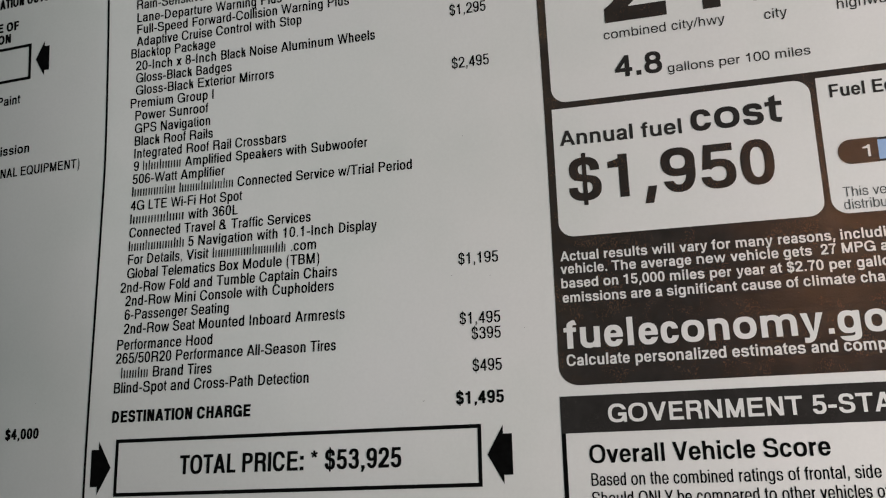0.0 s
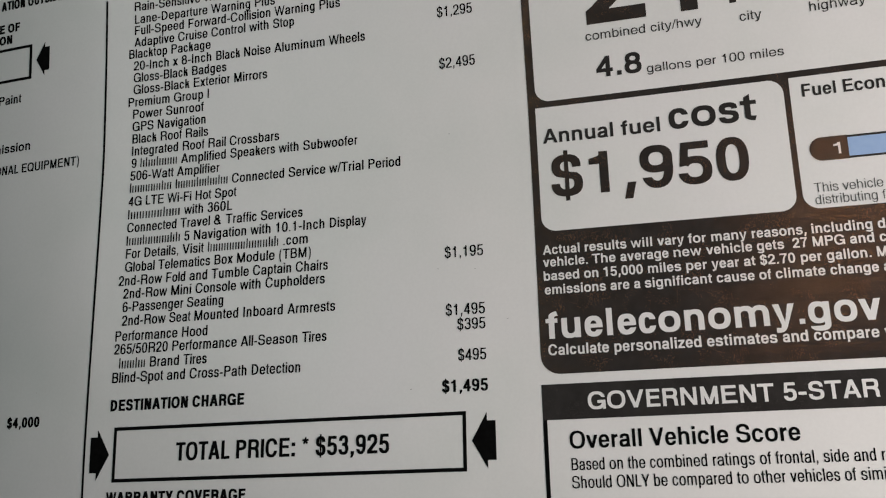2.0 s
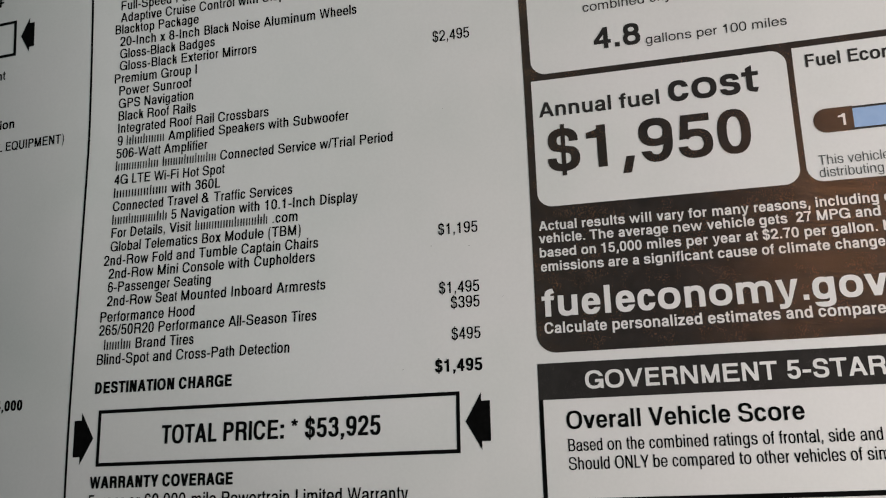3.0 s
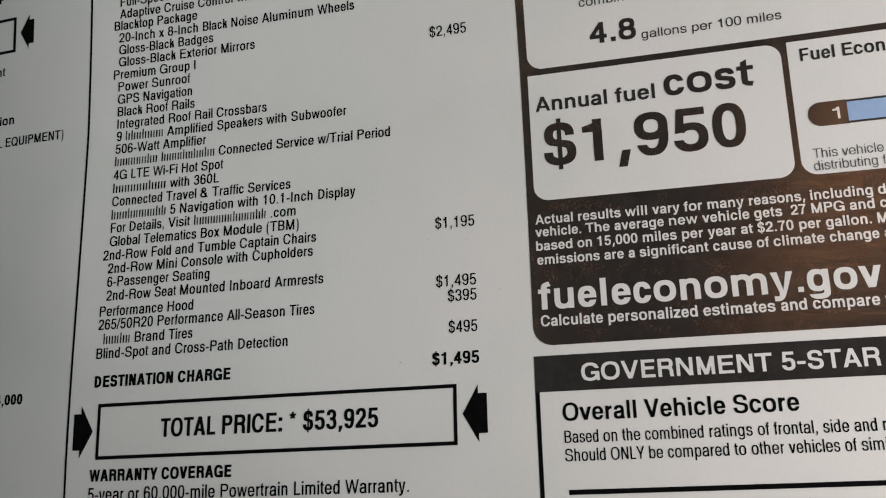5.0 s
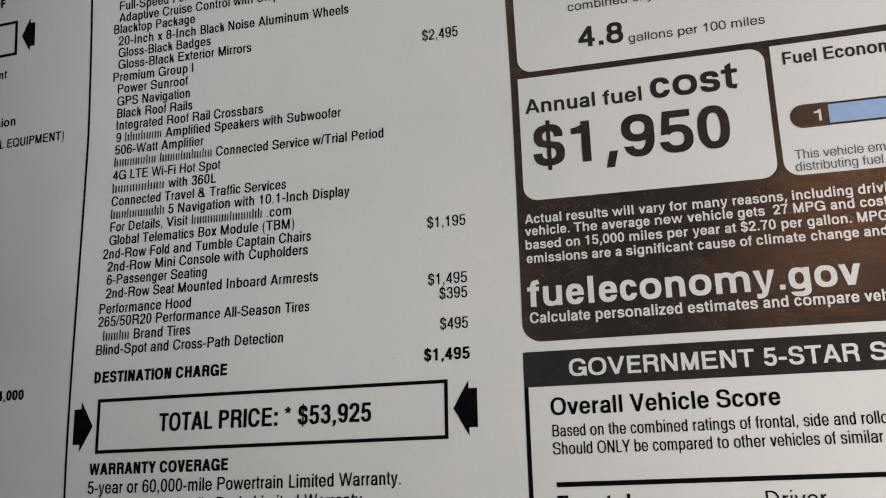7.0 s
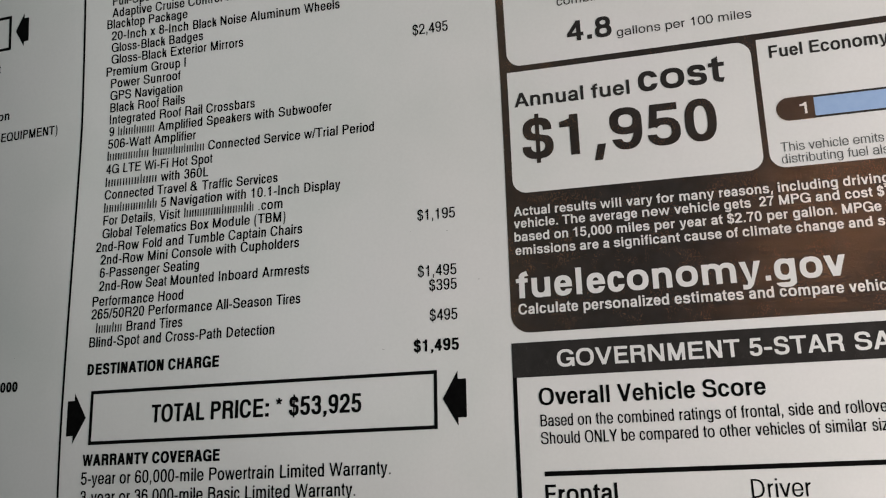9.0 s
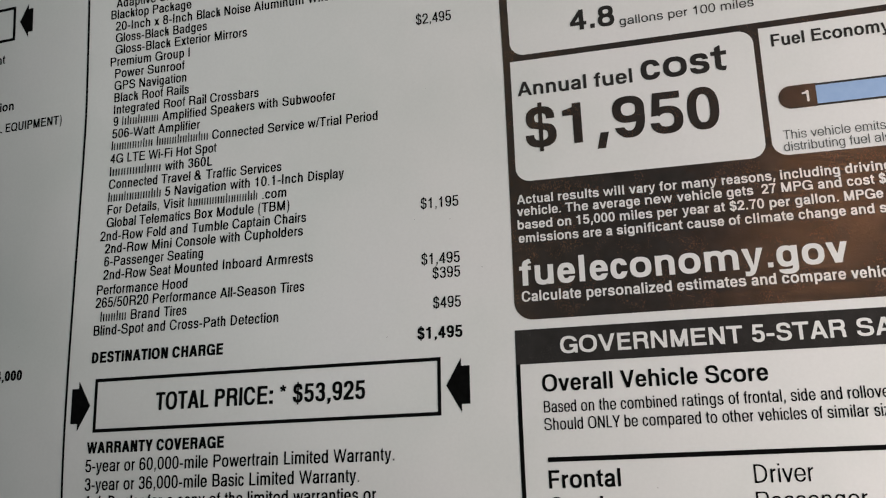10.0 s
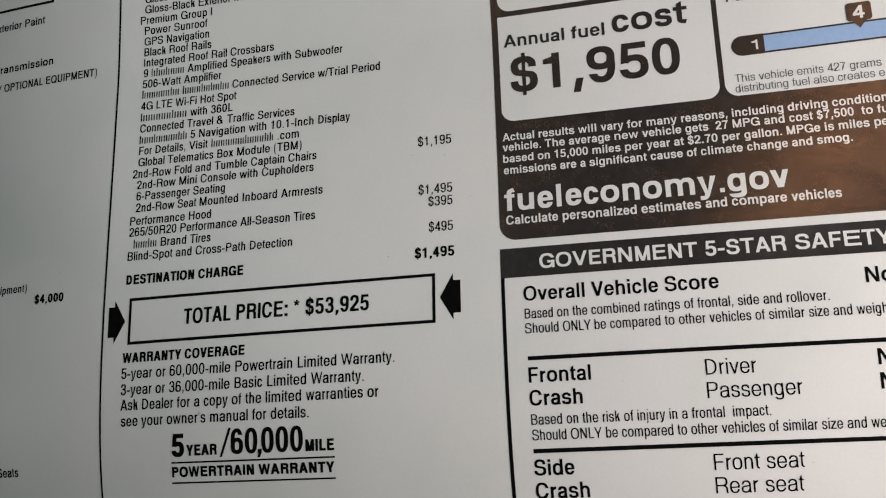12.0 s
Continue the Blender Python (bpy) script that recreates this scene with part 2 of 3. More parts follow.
BOLD = (
    grouped(((556, "aceksvxy0123456789$J"), (611, "bdghnopquFLTZ"), (500, "z"), (333, "ft():-"), (278, "ijlI .,/"), (389, "r*"), (889, "m"), (833, "M"), (778, "wGOQ"), (722, "ABCDHKNRU&"), (667, "EPSVXY"), (944, "W"), (238, "'"))),
    grouped(((73, "BDEFHIKLMNPRU.:"), (50, ","), (65, "bhiklmnpru'"), (32, "CGOQSacdegoqs0235689$&()-*47"), (69, "1"), (14, "ATVWXYZJtfvwxyz"), (-30, "/j"))),
    grouped(((68, "DHIMNUdhgijlmnuq."), (36, "BCGOQSPKEFLRabceopqs0234569$&()-*78kz"), (178, "1"), (14, "ATVWXYZvwxyrtf"), (64, ":'"), (40, ","), (-30, "/"), (72, "J"))),
    0.195,
    0.735,
)
WIDE_BOLD = (*BOLD[:4], 0.74)  # a bold face with higher small letters
GLYPHS = {}
OVER = 0.014  # by how much round letters pass the line
SQUARE = 0.83  # how square the curves are: 1 for an ellipse, less for fuller curves


def curve_point(cx, cy, rx, ry, a):
    c, s = math.cos(math.radians(a)), math.sin(math.radians(a))
    return cx + math.copysign(rx * abs(c) ** SQUARE, c), cy + math.copysign(ry * abs(s) ** SQUARE, s)


def cut_angle(ring, near, level):
    """The angle by the one given at which a curve passes a level."""
    s = max(-1.0, min(1.0, (level - ring[1]) / ring[3]))
    a = math.degrees(math.asin(math.copysign(abs(s) ** (1 / SQUARE), s)))
    return min((base + turn for base in (a, 180 - a) for turn in (-360, 0, 360)), key=lambda t: abs(t - near))


class Letter:
    """The strokes of one sans-serif letter, in capitals' heights; s and b: how thick upright and level strokes are; x: how high small letters are."""

    def __init__(self, w, s, b, x):
        self.w, self.s, self.b, self.x, self.pieces = w, s, b, x, []

    def bar(self, x0, y0, x1, y1):
        self.pieces.append([[(x0, y0), (x1, y0), (x1, y1), (x0, y1)]])

    def poly(self, *points):
        self.pieces.append([list(points)])

    def sweep(self, outer, inner, a0, a1, cut0=None, cut1=None):
        """A stroke between two curves, from one angle to another, its ends cut level where told. Returns its two ends."""
        ends = []
        for ring in (outer, inner):
            ends.append((a0 if cut0 is None else cut_angle(ring, a0, cut0), a1 if cut1 is None else cut_angle(ring, a1, cut1)))
        n = max(5, round(abs(a1 - a0) / 13))
        pairs = [[curve_point(*ring, lo + (hi - lo) * i / n) for ring, (lo, hi) in zip((outer, inner), ends)] for i in range(n + 1)]
        self.pieces.append([[p[0], q[0], q[1], p[1]] for p, q in zip(pairs, pairs[1:])])
        return pairs[0], pairs[-1]

    def rings(self, x0, y0, x1, y1, left=None):
        """Outer and inner curve of a bowl in a box; left: where the inner one starts, if not a stem's width in."""
        ix0, ix1, iy0, iy1 = x0 + self.s if left is None else left, x1 - self.s, y0 + self.b, y1 - self.b
        return ((x0 + x1) / 2, (y0 + y1) / 2, (x1 - x0) / 2, (y1 - y0) / 2), ((ix0 + ix1) / 2, (iy0 + iy1) / 2, (ix1 - ix0) / 2, (iy1 - iy0) / 2)

    def ring(self, *sizes):
        self.sweep(*self.rings(*sizes), 0, 360)

    def flip(self, across, upright, height):
        for piece in self.pieces:
            for face in piece:
                face[:] = [(self.w - x if across else x, height - y if upright else y) for x, y in face]

    def arch(self, x0, x1):
        s, b, top = self.s, self.b, self.x + OVER
        cy = top - min(0.32, (x1 - x0) * 0.62)
        outer = ((x0 + 0.4 * s + x1) / 2, cy, (x1 - x0 - 0.4 * s) / 2, top - cy)
        inner = ((x0 + x1) / 2, cy, (x1 - x0) / 2 - s, top - cy - b)
        self.sweep(outer, inner, 0, 158)
        self.bar(x1 - s, 0, x1, cy + 0.001)

    def vee(self, x0, x1, y0, y1, thin=1.06):
        """Two slanting strokes that meet at y0."""
        s, mid = thin * self.s, (x0 + x1) / 2
        run, high = mid - 0.52 * s - x0, y1 - y0
        crotch = y1 - high * (mid - x0 - s) / run
        self.poly((x0, y1), (x0 + run, y0), (x1 - run, y0), (x1, y1), (x1 - s, y1), (mid, crotch), (x0 + s, y1))

    def lobe(self, y0, y1, x1):
        """A stem's bowl with level strokes above and below."""
        s, b, mid = self.s, self.b, max(self.s, x1 - (y1 - y0) * 0.52)
        self.bar(0.5 * s, y1 - b, mid, y1)
        self.bar(0.5 * s, y0, mid, y0 + b)
        self.sweep((mid, (y0 + y1) / 2, x1 - mid, (y1 - y0) / 2), (mid, (y0 + y1) / 2, x1 - s - mid, (y1 - y0) / 2 - b), -90, 90)

    def snake(self, high):
        s, b, w = self.s * 0.96, self.b, self.w
        mid = high * 0.515
        top, bottom = self.rings(0.03 * w, mid - b / 2, 0.96 * w, high + OVER), self.rings(0, -OVER, w, mid + b / 2)
        above = self.sweep(*top, 30, 232, high * 0.69, None)[1]
        below = self.sweep(*bottom, 52, -150, None, high * 0.31)[0]
        self.poly(above[0], below[1], below[0], above[1])

    def kay(self, high, join):
        w, s = self.w, self.s
        self.bar(0, 0, s, high if high > self.x else 1)
        self.poly((0.9 * s, join), (0.9 * s, join - 0.26 * high), (w * 0.97, high), (w * 0.97 - 1.3 * s, high))
        at = s + (w - 1.3 * s) * 0.22
        self.poly((at, join - 0.04), (at + s, join + 0.12), (w, 0), (w - 1.25 * s, 0))


def draw(c, w, s, b, x):
    """The strokes of a letter of that width."""
    t = Letter(w, s, b, x)
    r = t.rings
    if c in "lI":
        t.bar(0, 0, w, 1)
    elif c == "i":
        t.bar(0, 0, w, x)
        t.bar(0, 1 - 1.15 * b, w, 1)
    elif c in "O0Qo":
        t.ring(0, -OVER, w, (x if c == "o" else 1) + OVER)
        if c == "Q":
            t.poly((0.52 * w, 0.2), (0.66 * w, 0.28), (w, 0.02), (0.88 * w, -0.07))
    elif c in "cC":
        high = x if c == "c" else 1
        t.sweep(*r(0, -OVER, w, high + OVER), 35, 325, 0.66 * high, 0.345 * high)
    elif c == "G":
        t.sweep(*r(0, -OVER, w, 1 + OVER), 35, 345, 0.68)
        t.bar(w - 0.8 * s, 0, w, 0.3)
        t.bar(w - s, 0.2, w, 0.52)
        t.bar(0.54 * w, 0.52 - b, w - 0.5 * s, 0.52)
    elif c == "e":
        t.sweep(*r(0, -OVER, w, x + OVER), -6, 325, 0.315, 0.235)
        t.bar(0.5 * s, 0.315, w - 0.4 * s, 0.315 + 0.8 * b)
    elif c in "sS$":
        t.snake(x if c == "s" else 1)
        if c == "$":
            t.bar(w / 2 - 0.24 * s, -0.115, w / 2 + 0.24 * s, 1.115)
    elif c == "a":
        tail = 0.05 * w
        right = w - tail
        t.sweep(*r(0.05 * w, 0.24, right, x + OVER), 0, 150, None, 0.5)
        t.bar(right - s, 0.09, right, 0.5)
        t.poly((right - s, 0.2), (right - s + 0.3 * tail, 0), (w, 0), (w, 0.04), (right, 0.12), (right, 0.2))
        bowl = r(0, -OVER, right * 0.92, 0.44)
        ends = t.sweep(*bowl, 82, 318)
        t.poly(ends[0][1], ends[0][0], (right - 0.6 * s, 0.49), (right - 0.6 * s, 0.49 - b))
        t.poly(ends[1][0], (right - 0.5 * s, 0.17), (right - 0.5 * s, 0.3), ends[1][1])
    elif c in "bdpqg":
        t.sweep(*r(0.35 * s, -OVER, w, x + OVER, s), 0, 360)
        t.bar(0, -0.275 if c in "pq" else -0.04 if c == "g" else 0, s, 1 if c in "bd" else x)
        if c == "g":
            t.sweep((w * 0.49, -0.03, w * 0.49, 0.245), (w * 0.49, -0.03, w * 0.49 - s, 0.245 - b), 180, 345, None, -0.1)
        if c in "dqg":
            t.flip(True, False, 0)
    elif c in "nhu":
        t.bar(0, 0, s, 1 if c == "h" else x)
        t.arch(0, w)
        if c == "u":
            t.flip(True, True, x)
    elif c == "m":
        t.bar(0, 0, s, x)
        t.arch(0, (w + s) / 2)
        t.arch((w - s) / 2, w)
    elif c == "r":
        t.bar(0, 0, s, x)
        far = 1.12 * w
        t.sweep((far, x - 0.3, far - 0.4 * s, 0.3 + OVER), (far, x - 0.3, far - s, 0.3 + OVER - 1.15 * b), 101, 165)
    elif c == "f":
        left, far = 0.52 * w - 0.6 * s, 1.15 * w
        t.bar(left, 0, left + s, 0.8)
        t.sweep((far, 0.79, far - left, 0.21 + OVER), (far, 0.79, far - left - s, 0.21 + OVER - b), 104, 180)
        t.bar(0, x - 0.88 * b, w * 0.96, x)
    elif c == "t":
        left, far = 0.46 * w - 0.55 * s, 1.1 * w
        t.poly((left, 0.19), (left + s, 0.19), (left + s, 0.97), (left, 0.87))
        t.sweep((far, 0.195, far - left, 0.205), (far, 0.195, far - left - s, 0.205 - b), 180, 257)
        t.bar(0, x - 0.88 * b, w, x)
    elif c in "jJ":
        high, low = (x, -0.29) if c == "j" else (1, -OVER)
        t.bar(w - s, low + 0.25, w, high)
        left = -0.5 * w if c == "j" else 0
        t.sweep(*r(left, low, w, low + 0.52), 0, -95 if c == "j" else -175, None, None if c == "j" else 0.33)
        if c == "j":
            t.bar(w - s, 1 - 1.15 * b, w, 1)
    elif c == "k":
        t.kay(x, 0.42)
    elif c == "K":
        t.kay(1.0, 0.52)
    elif c in "vV":
        t.vee(0, w, 0, x if c == "v" else 1)
    elif c in "wW":
        high = x if c == "w" else 1
        t.vee(0, (w + 0.8 * s) / 2, 0, high, 0.84)
        t.vee((w - 0.8 * s) / 2, w, 0, high, 0.84)
    elif c == "A":
        t.vee(0, w, 0, 1)
        t.flip(False, True, 1)
        inset = (w / 2 - 0.55 * s) * 0.3 + 0.4 * s
        t.bar(inset, 0.22, w - inset, 0.22 + 0.95 * b)
    elif c == "y":
        h = 1.06 * s
        t.poly((0, x), (h, x), (w / 2 + 0.05 * s, 0.62 * b), (w - h, x), (w, x), (w * 0.6, -0.08), (w * 0.52, -0.18), (w * 0.4, -0.245), (w * 0.24, -0.265), (w * 0.09, -0.255),
               (w * 0.09, -0.255 + 0.95 * b), (w * 0.22, -0.255 + 0.92 * b), (w * 0.31, -0.1), (0.5 * w - 0.52 * h, 0.01))
    elif c == "Y":
        t.vee(0, w, 0.36, 1)
        t.bar((w - s) / 2, 0, (w + s) / 2, 0.5)
    elif c in "xX":
        high, k = (x if c == "x" else 1), 1.22 * s
        t.poly((0, high), (w - k, 0), (w, 0), (k, high))
        t.poly((0, 0), (k, 0), (w, high), (w - k, high))
    elif c in "zZ":
        high, k = (x if c == "z" else 1), 1.3 * s
        t.bar(0.02 * w, high - b, w, high)
        t.bar(0, 0, w, b)
        t.poly((0, b * 0.9), (k, b * 0.9), (w, high - b * 0.9), (w - k, high - b * 0.9))
    elif c in "BDPR":
        t.bar(0, 0, s, 1)
        if c == "D":
            t.lobe(0, 1, w)
        elif c == "B":
            t.lobe(0.5 - b / 2 + 0.015, 1, 0.95 * w)
            t.lobe(0, 0.5 + b / 2 + 0.015, w)
        else:
            t.lobe(0.43, 1, w if c == "P" else 0.97 * w)
        if c == "R":
            low = 0.43 + b / 2
            t.sweep((0.5 * w, 0.24, 0.47 * w, low + b / 2 - 0.24), (0.5 * w, 0.24, 0.47 * w - s, low - b / 2 - 0.24), 90, 0)
            t.poly((0.97 * w - s, 0.241), (0.975 * w - s, 0.08), (w - s, 0), (w, 0), (w, 0.02), (0.975 * w, 0.08), (0.97 * w, 0.241))
    elif c in "EFL":
        t.bar(0, 0, s, 1)
        if c in "EL":
            t.bar(0.5 * s, 0, w, b)
        if c in "EF":
            t.bar(0.5 * s, 1 - b, w if c == "F" else 0.98 * w, 1)
            mid = 0.53 if c == "E" else 0.49
            t.bar(0.5 * s, mid - b / 2, 0.92 * w, mid + b / 2)
    elif c == "H":
        t.bar(0, 0, s, 1)
        t.bar(w - s, 0, w, 1)
        t.bar(0.5 * s, 0.53 - b / 2, w - 0.5 * s, 0.53 + b / 2)
    elif c == "M":
        t.bar(0, 0, 0.95 * s, 1)
        t.bar(w - 0.95 * s, 0, w, 1)
        t.vee(0.001, w - 0.001, 0, 1)
    elif c == "N":
        t.bar(0, 0, 0.97 * s, 1)
        t.bar(w - 0.97 * s, 0, w, 1)
        t.poly((0, 1), (w - 1.15 * s, 0), (w, 0), (1.15 * s, 1))
    elif c == "T":
        t.bar(0, 1 - b, w, 1)
        t.bar((w - s) / 2, 0, (w + s) / 2, 1 - 0.5 * b)
    elif c == "U":
        t.bar(0, 0.33, s, 1)
        t.bar(w - s, 0.33, w, 1)
        t.sweep((w / 2, 0.335, w / 2, 0.335 + OVER), (w / 2, 0.335, w / 2 - s, 0.335 + OVER - b), 180, 360)
    elif c == "1":
        t.bar(w - s, 0, w, 1)
        t.poly((0, 0.7), (0, 0.7 + 0.8 * b), (0.26 * w, 0.72 + 0.85 * b), (0.5 * w, 0.9), (w - 0.75 * s, 1), (w - 0.5 * s, 1), (w - 0.5 * s, 0.7))
    elif c == "2":
        end = t.sweep(*r(0.01 * w, 0.4, 0.99 * w, 1 + OVER), 165, -38, 0.67, None)[1]
        t.poly(end[1], end[0], (1.3 * s, 0.9 * b), (1.3 * s, 0.4 * b), (0, 0.4 * b), (0, b), (0.12 * w, 0.24))
        t.bar(0, 0, w, b)
    elif c == "3":
        t.sweep(*r(0.04 * w, 0.53 - b / 2, 0.96 * w, 1 + OVER), 160, -90, 0.71, None)
        t.sweep(*r(0, -OVER, w, 0.53 + b / 2), 90, -160, None, 0.28)
        t.bar(0.36 * w, 0.53 - b / 2, 0.52 * w, 0.53 + b / 2)
    elif c == "4":
        left, low = 0.84 * w - s, 0.225
        slope = (1 - low - 0.9 * b) / (left + 0.1 * s)
        t.bar(left, 0, left + s, 1)
        t.bar(0, low, w, low + b)
        t.poly((0, low + 0.9 * b), (0, low + 0.5 * b), (1.1 * s, low + 0.9 * b), (left + 0.5 * s, low + 0.9 * b + slope * (left - 0.6 * s)), (left + 0.5 * s, 1), (left + 0.1 * s, 1))
    elif c == "5":
        t.bar(0.15 * w, 1 - b, 0.94 * w, 1)
        t.poly((0.13 * w, 1), (0.05 * w, 0.43), (0.05 * w + 0.92 * s, 0.45), (0.13 * w + 0.85 * s, 1))
        t.sweep(*r(0, -OVER, w, 0.66), 148, -160, None, 0.27)
    elif c in "69":
        t.ring(0, -OVER, w, 0.645)
        t.sweep(*r(0, -OVER, w * 0.99, 1 + OVER), 30, 205, 0.745)
        if c == "9":
            t.flip(True, True, 1)
    elif c == "7":
        t.bar(0, 1 - b, w, 1)
        t.poly((w - 1.1 * s, 1 - 0.9 * b), (w, 1 - 0.9 * b), (w * 0.66, 0.55), (0.26 * w + 1.04 * s, 0), (0.26 * w, 0), (w * 0.42, 0.5))
    elif c == "8":
        t.ring(0.05 * w, 0.53 - b / 2, 0.95 * w, 1 + OVER)
        t.ring(0, -OVER, w, 0.53 + b / 2)
    elif c == "&":
        t.sweep(*r(0.12 * w, 0.5 - b / 3, 0.74 * w, 1 + OVER), 0, 360)
        t.sweep(*r(0, -OVER, 0.86 * w, 0.57), 100, 350)
        t.poly((0.2 * w, 0.7), (0.2 * w + 1.2 * s, 0.72), (w, 0), (w - 1.3 * s, 0))
        t.poly((0.86 * w, 0.46), (0.86 * w - s, 0.46), (0.86 * w - s, 0.3), (0.86 * w, 0.28))
    elif c == "/":
        t.poly((0, -0.01), (0.8 * s, -0.01), (w, 1.01), (w - 0.8 * s, 1.01))
    elif c == "-":
        t.bar(0, 0.29, w, 0.29 + b)
    elif c == ".":
        t.bar(0, 0, w, min(1.05 * s, w))
    elif c == ":":
        t.bar(0, 0, w, min(1.05 * s, w))
        t.bar(0, x - min(1.05 * s, w), w, x)
    elif c == ",":
        if x == WIDE_BOLD[4]:
            t.poly((0.33 * w, 0.19), (0, -0.2), (0.66 * w, -0.2), (w, 0.19))
        else:
            t.poly((0.12 * w, 0.16), (w, 0.16), (w, 0.02), (0.55 * w, -0.17), (0, -0.17), (0.28 * w, 0.0), (0.12 * w, 0.0))
    elif c == "'":
        t.bar(0, 0.68, w, 1)
    elif c in "()":
        t.sweep((1.3 * w, 0.36, 1.3 * w, 0.72), (1.3 * w, 0.36, 1.3 * w - s, 0.72), 110, 250)
        if c == ")":
            t.flip(True, False, 0)
    elif c == "*":
        cx, cy, long, half = w / 2, 0.8, min(w / 2, 0.21), 0.3 * s
        for k in range(5):
            a = math.radians(90 + 72 * k)
            ux, uy = math.cos(a), math.sin(a)
            t.poly((cx + uy * half, cy - ux * half), (cx + ux * long + uy * half, cy + uy * long - ux * half), (cx + ux * long - uy * half, cy + uy * long + ux * half), (cx - uy * half, cy + ux * half))
    return t.pieces


def glyph(c, w, s, x):
    """Points and triangles of a letter, its strokes made one sheet."""
    key = (c, round(w, 2), round(s, 3), x)
    if key not in GLYPHS:
        verts, faces = [], []
        w, s = max(0.02, w), min(s, 0.46 * w) if c not in "ilI.,:'-*1/" else s
        for piece in draw(c, w, s, 0.86 * s, x):
            for face in piece:
                faces.append(list(range(len(verts), len(verts) + len(face))))
                turn = sum(p[0] * q[1] - q[0] * p[1] for p, q in zip(face, face[1:] + face[:1]))
                verts += [Vector(p) for p in (face if turn > 0 else face[::-1])]
        points, _, triangles, _, _, source = delaunay_2d_cdt(verts, [], faces, 0, 1e-4)
        GLYPHS[key] = ([tuple(p) for p in points], [f for f, o in zip(triangles, source) if o])
    return GLYPHS[key]


def advance(c, face):
    return face[0][c] if c != "~" else 500


def letters(words, x0, x1, z, cap, face, weight, until=None, stops=()):
    """Sets words from x0, so that they (or the start of them given as until) end at x1; z: the baseline; cap: the capitals' height; all in
    millimetres. Each ~ is a plain bar the size of a letter. weight: the stems' width against the face's own.
    stops: where each word starts, or, in words with | between them, each of those pieces. Gives each letter with its points and faces on the sheet."""
    _, left, right, stem, small = face
    parting = "|" if "|" in words else " "
    pieces = [p for p in words.split(parting) if p]
    words = words.replace("|", "")
    span = until or words
    total = sum(advance(c, face) for c in span) - left.get(span[0], 40) - right.get(span[-1], 40)
    em = (x1 - x0) / total
    pen = x0 - left.get(words[0], 40) * em
    narrow = em * 1000 * 0.718 / cap
    thick = stem * weight * cap * (0.45 + 0.55 * narrow)
    # each piece is set as wide as its place asks
    starts = {}
    at = 0
    for i, (piece, stop) in enumerate(zip(pieces, stops)):
        at = words.index(piece, at)
        ink = sum(advance(c, face) for c in piece) - left.get(piece[0], 40)
        own = em
        if i + 1 < len(stops):
            gap = words.index(pieces[i + 1], at + len(piece)) - at - len(piece)
            own = (stops[i + 1] - stop) / (ink + 278 * gap + left.get(pieces[i + 1][0], 40))
        elif not until:
            own = (x1 - stop) / (ink - right.get(piece[-1], 40))
        starts[at] = (stop - left.get(piece[0], 40) * own, own)
        at += len(piece)
    uneven = random.Random(len(words))
    made = []
    for n, c in enumerate(words):
        pen, em = starts.get(n, (pen, em))
        wide = advance(c, face) * em
        if c == "~":
            first = n == 0 or words[n - 1] != "~"
            tall = 1.0 if first or uneven.random() < 0.2 else 0.74
            first_wide, second_wide = uneven.uniform(0.19, 0.26), uneven.uniform(0.19, 0.26)
            for a, b, top in ((0.12, 0.12 + first_wide, tall), (0.6, 0.6 + second_wide, 0.74)):
                made.append((c, [(pen + u * wide, z + v * cap) for u, v in ((a, 0), (b, 0), (b, top), (a, top))], [(0, 1, 2, 3)]))
        elif c != " ":
            a, b = pen + left[c] * em, pen + wide - right[c] * em
            if c in "ilI":
                a, b = (a + b - thick) / 2, (a + b + thick) / 2
            points, faces = glyph(c, (b - a) / cap, thick / cap, small)
            made.append((c, [(a + x * cap, z + y * cap) for x, y in points], faces))
        pen += wide
    return made


def print_letter(bm, points, faces, proud):
    made = [bm.verts.new(on_sheet(x, z, proud)) for x, z in points]
    for f in faces:
        bm.faces.new([made[i] for i in f])


def line(words, x0, x1, z, cap, parent, mat=None, table=NORMAL, weight=1.0, proud=0.05, until=None, name="printed_line", label="", stops=()):
    """A line of small print, too fine to take apart."""
    bm = bmesh.new()
    for c, points, faces in letters(words, x0, x1, z, cap, table, weight, until, stops):
        print_letter(bm, points, faces, proud)
    return tagged(part(name, bm, mat or INK, parent, label), kind="stuff")


def display(words, x0, x1, z, cap, parent, mat=None, table=BOLD, weight=1.0, proud=0.05, until=None, label="", stops=()):
    """Large print: each letter is a part of what it is printed on."""
    for c, points, faces in letters(words, x0, x1, z, cap, table, weight, until, stops):
        bm = bmesh.new()
        print_letter(bm, points, faces, proud)
        part("figure" if c.isdigit() else "letter" if c.isalpha() else "printed_mark", bm, mat or INK, parent, label)


# ---- the window sticker ----
bm = bmesh.new()
patch(bm, -72, 288, -135, 150, 0.0, (4, 4, 4, 4), 2.0)
back = bmesh.ops.extrude_face_region(bm, geom=list(bm.faces))
for v in back["geom"]:
    if isinstance(v, bmesh.types.BMVert):
        v.co.y += 0.00022
sticker = tagged(new("window_sticker", mesh_of("window_sticker", bm, PAPER)), "white printed vehicle price sticker, slightly buckled, stuck on dark glass", "sticker")
sticker.location = (0, 0, HANG)
for p in sticker.data.polygons:
    p.use_smooth = True

# the rule between the columns
bm = bmesh.new()
patch(bm, -8.4, -7.85, -120, 108.5, 0.05)
part("column_rule", bm, INK, sticker, "thin black upright rule")

# list of equipment and prices

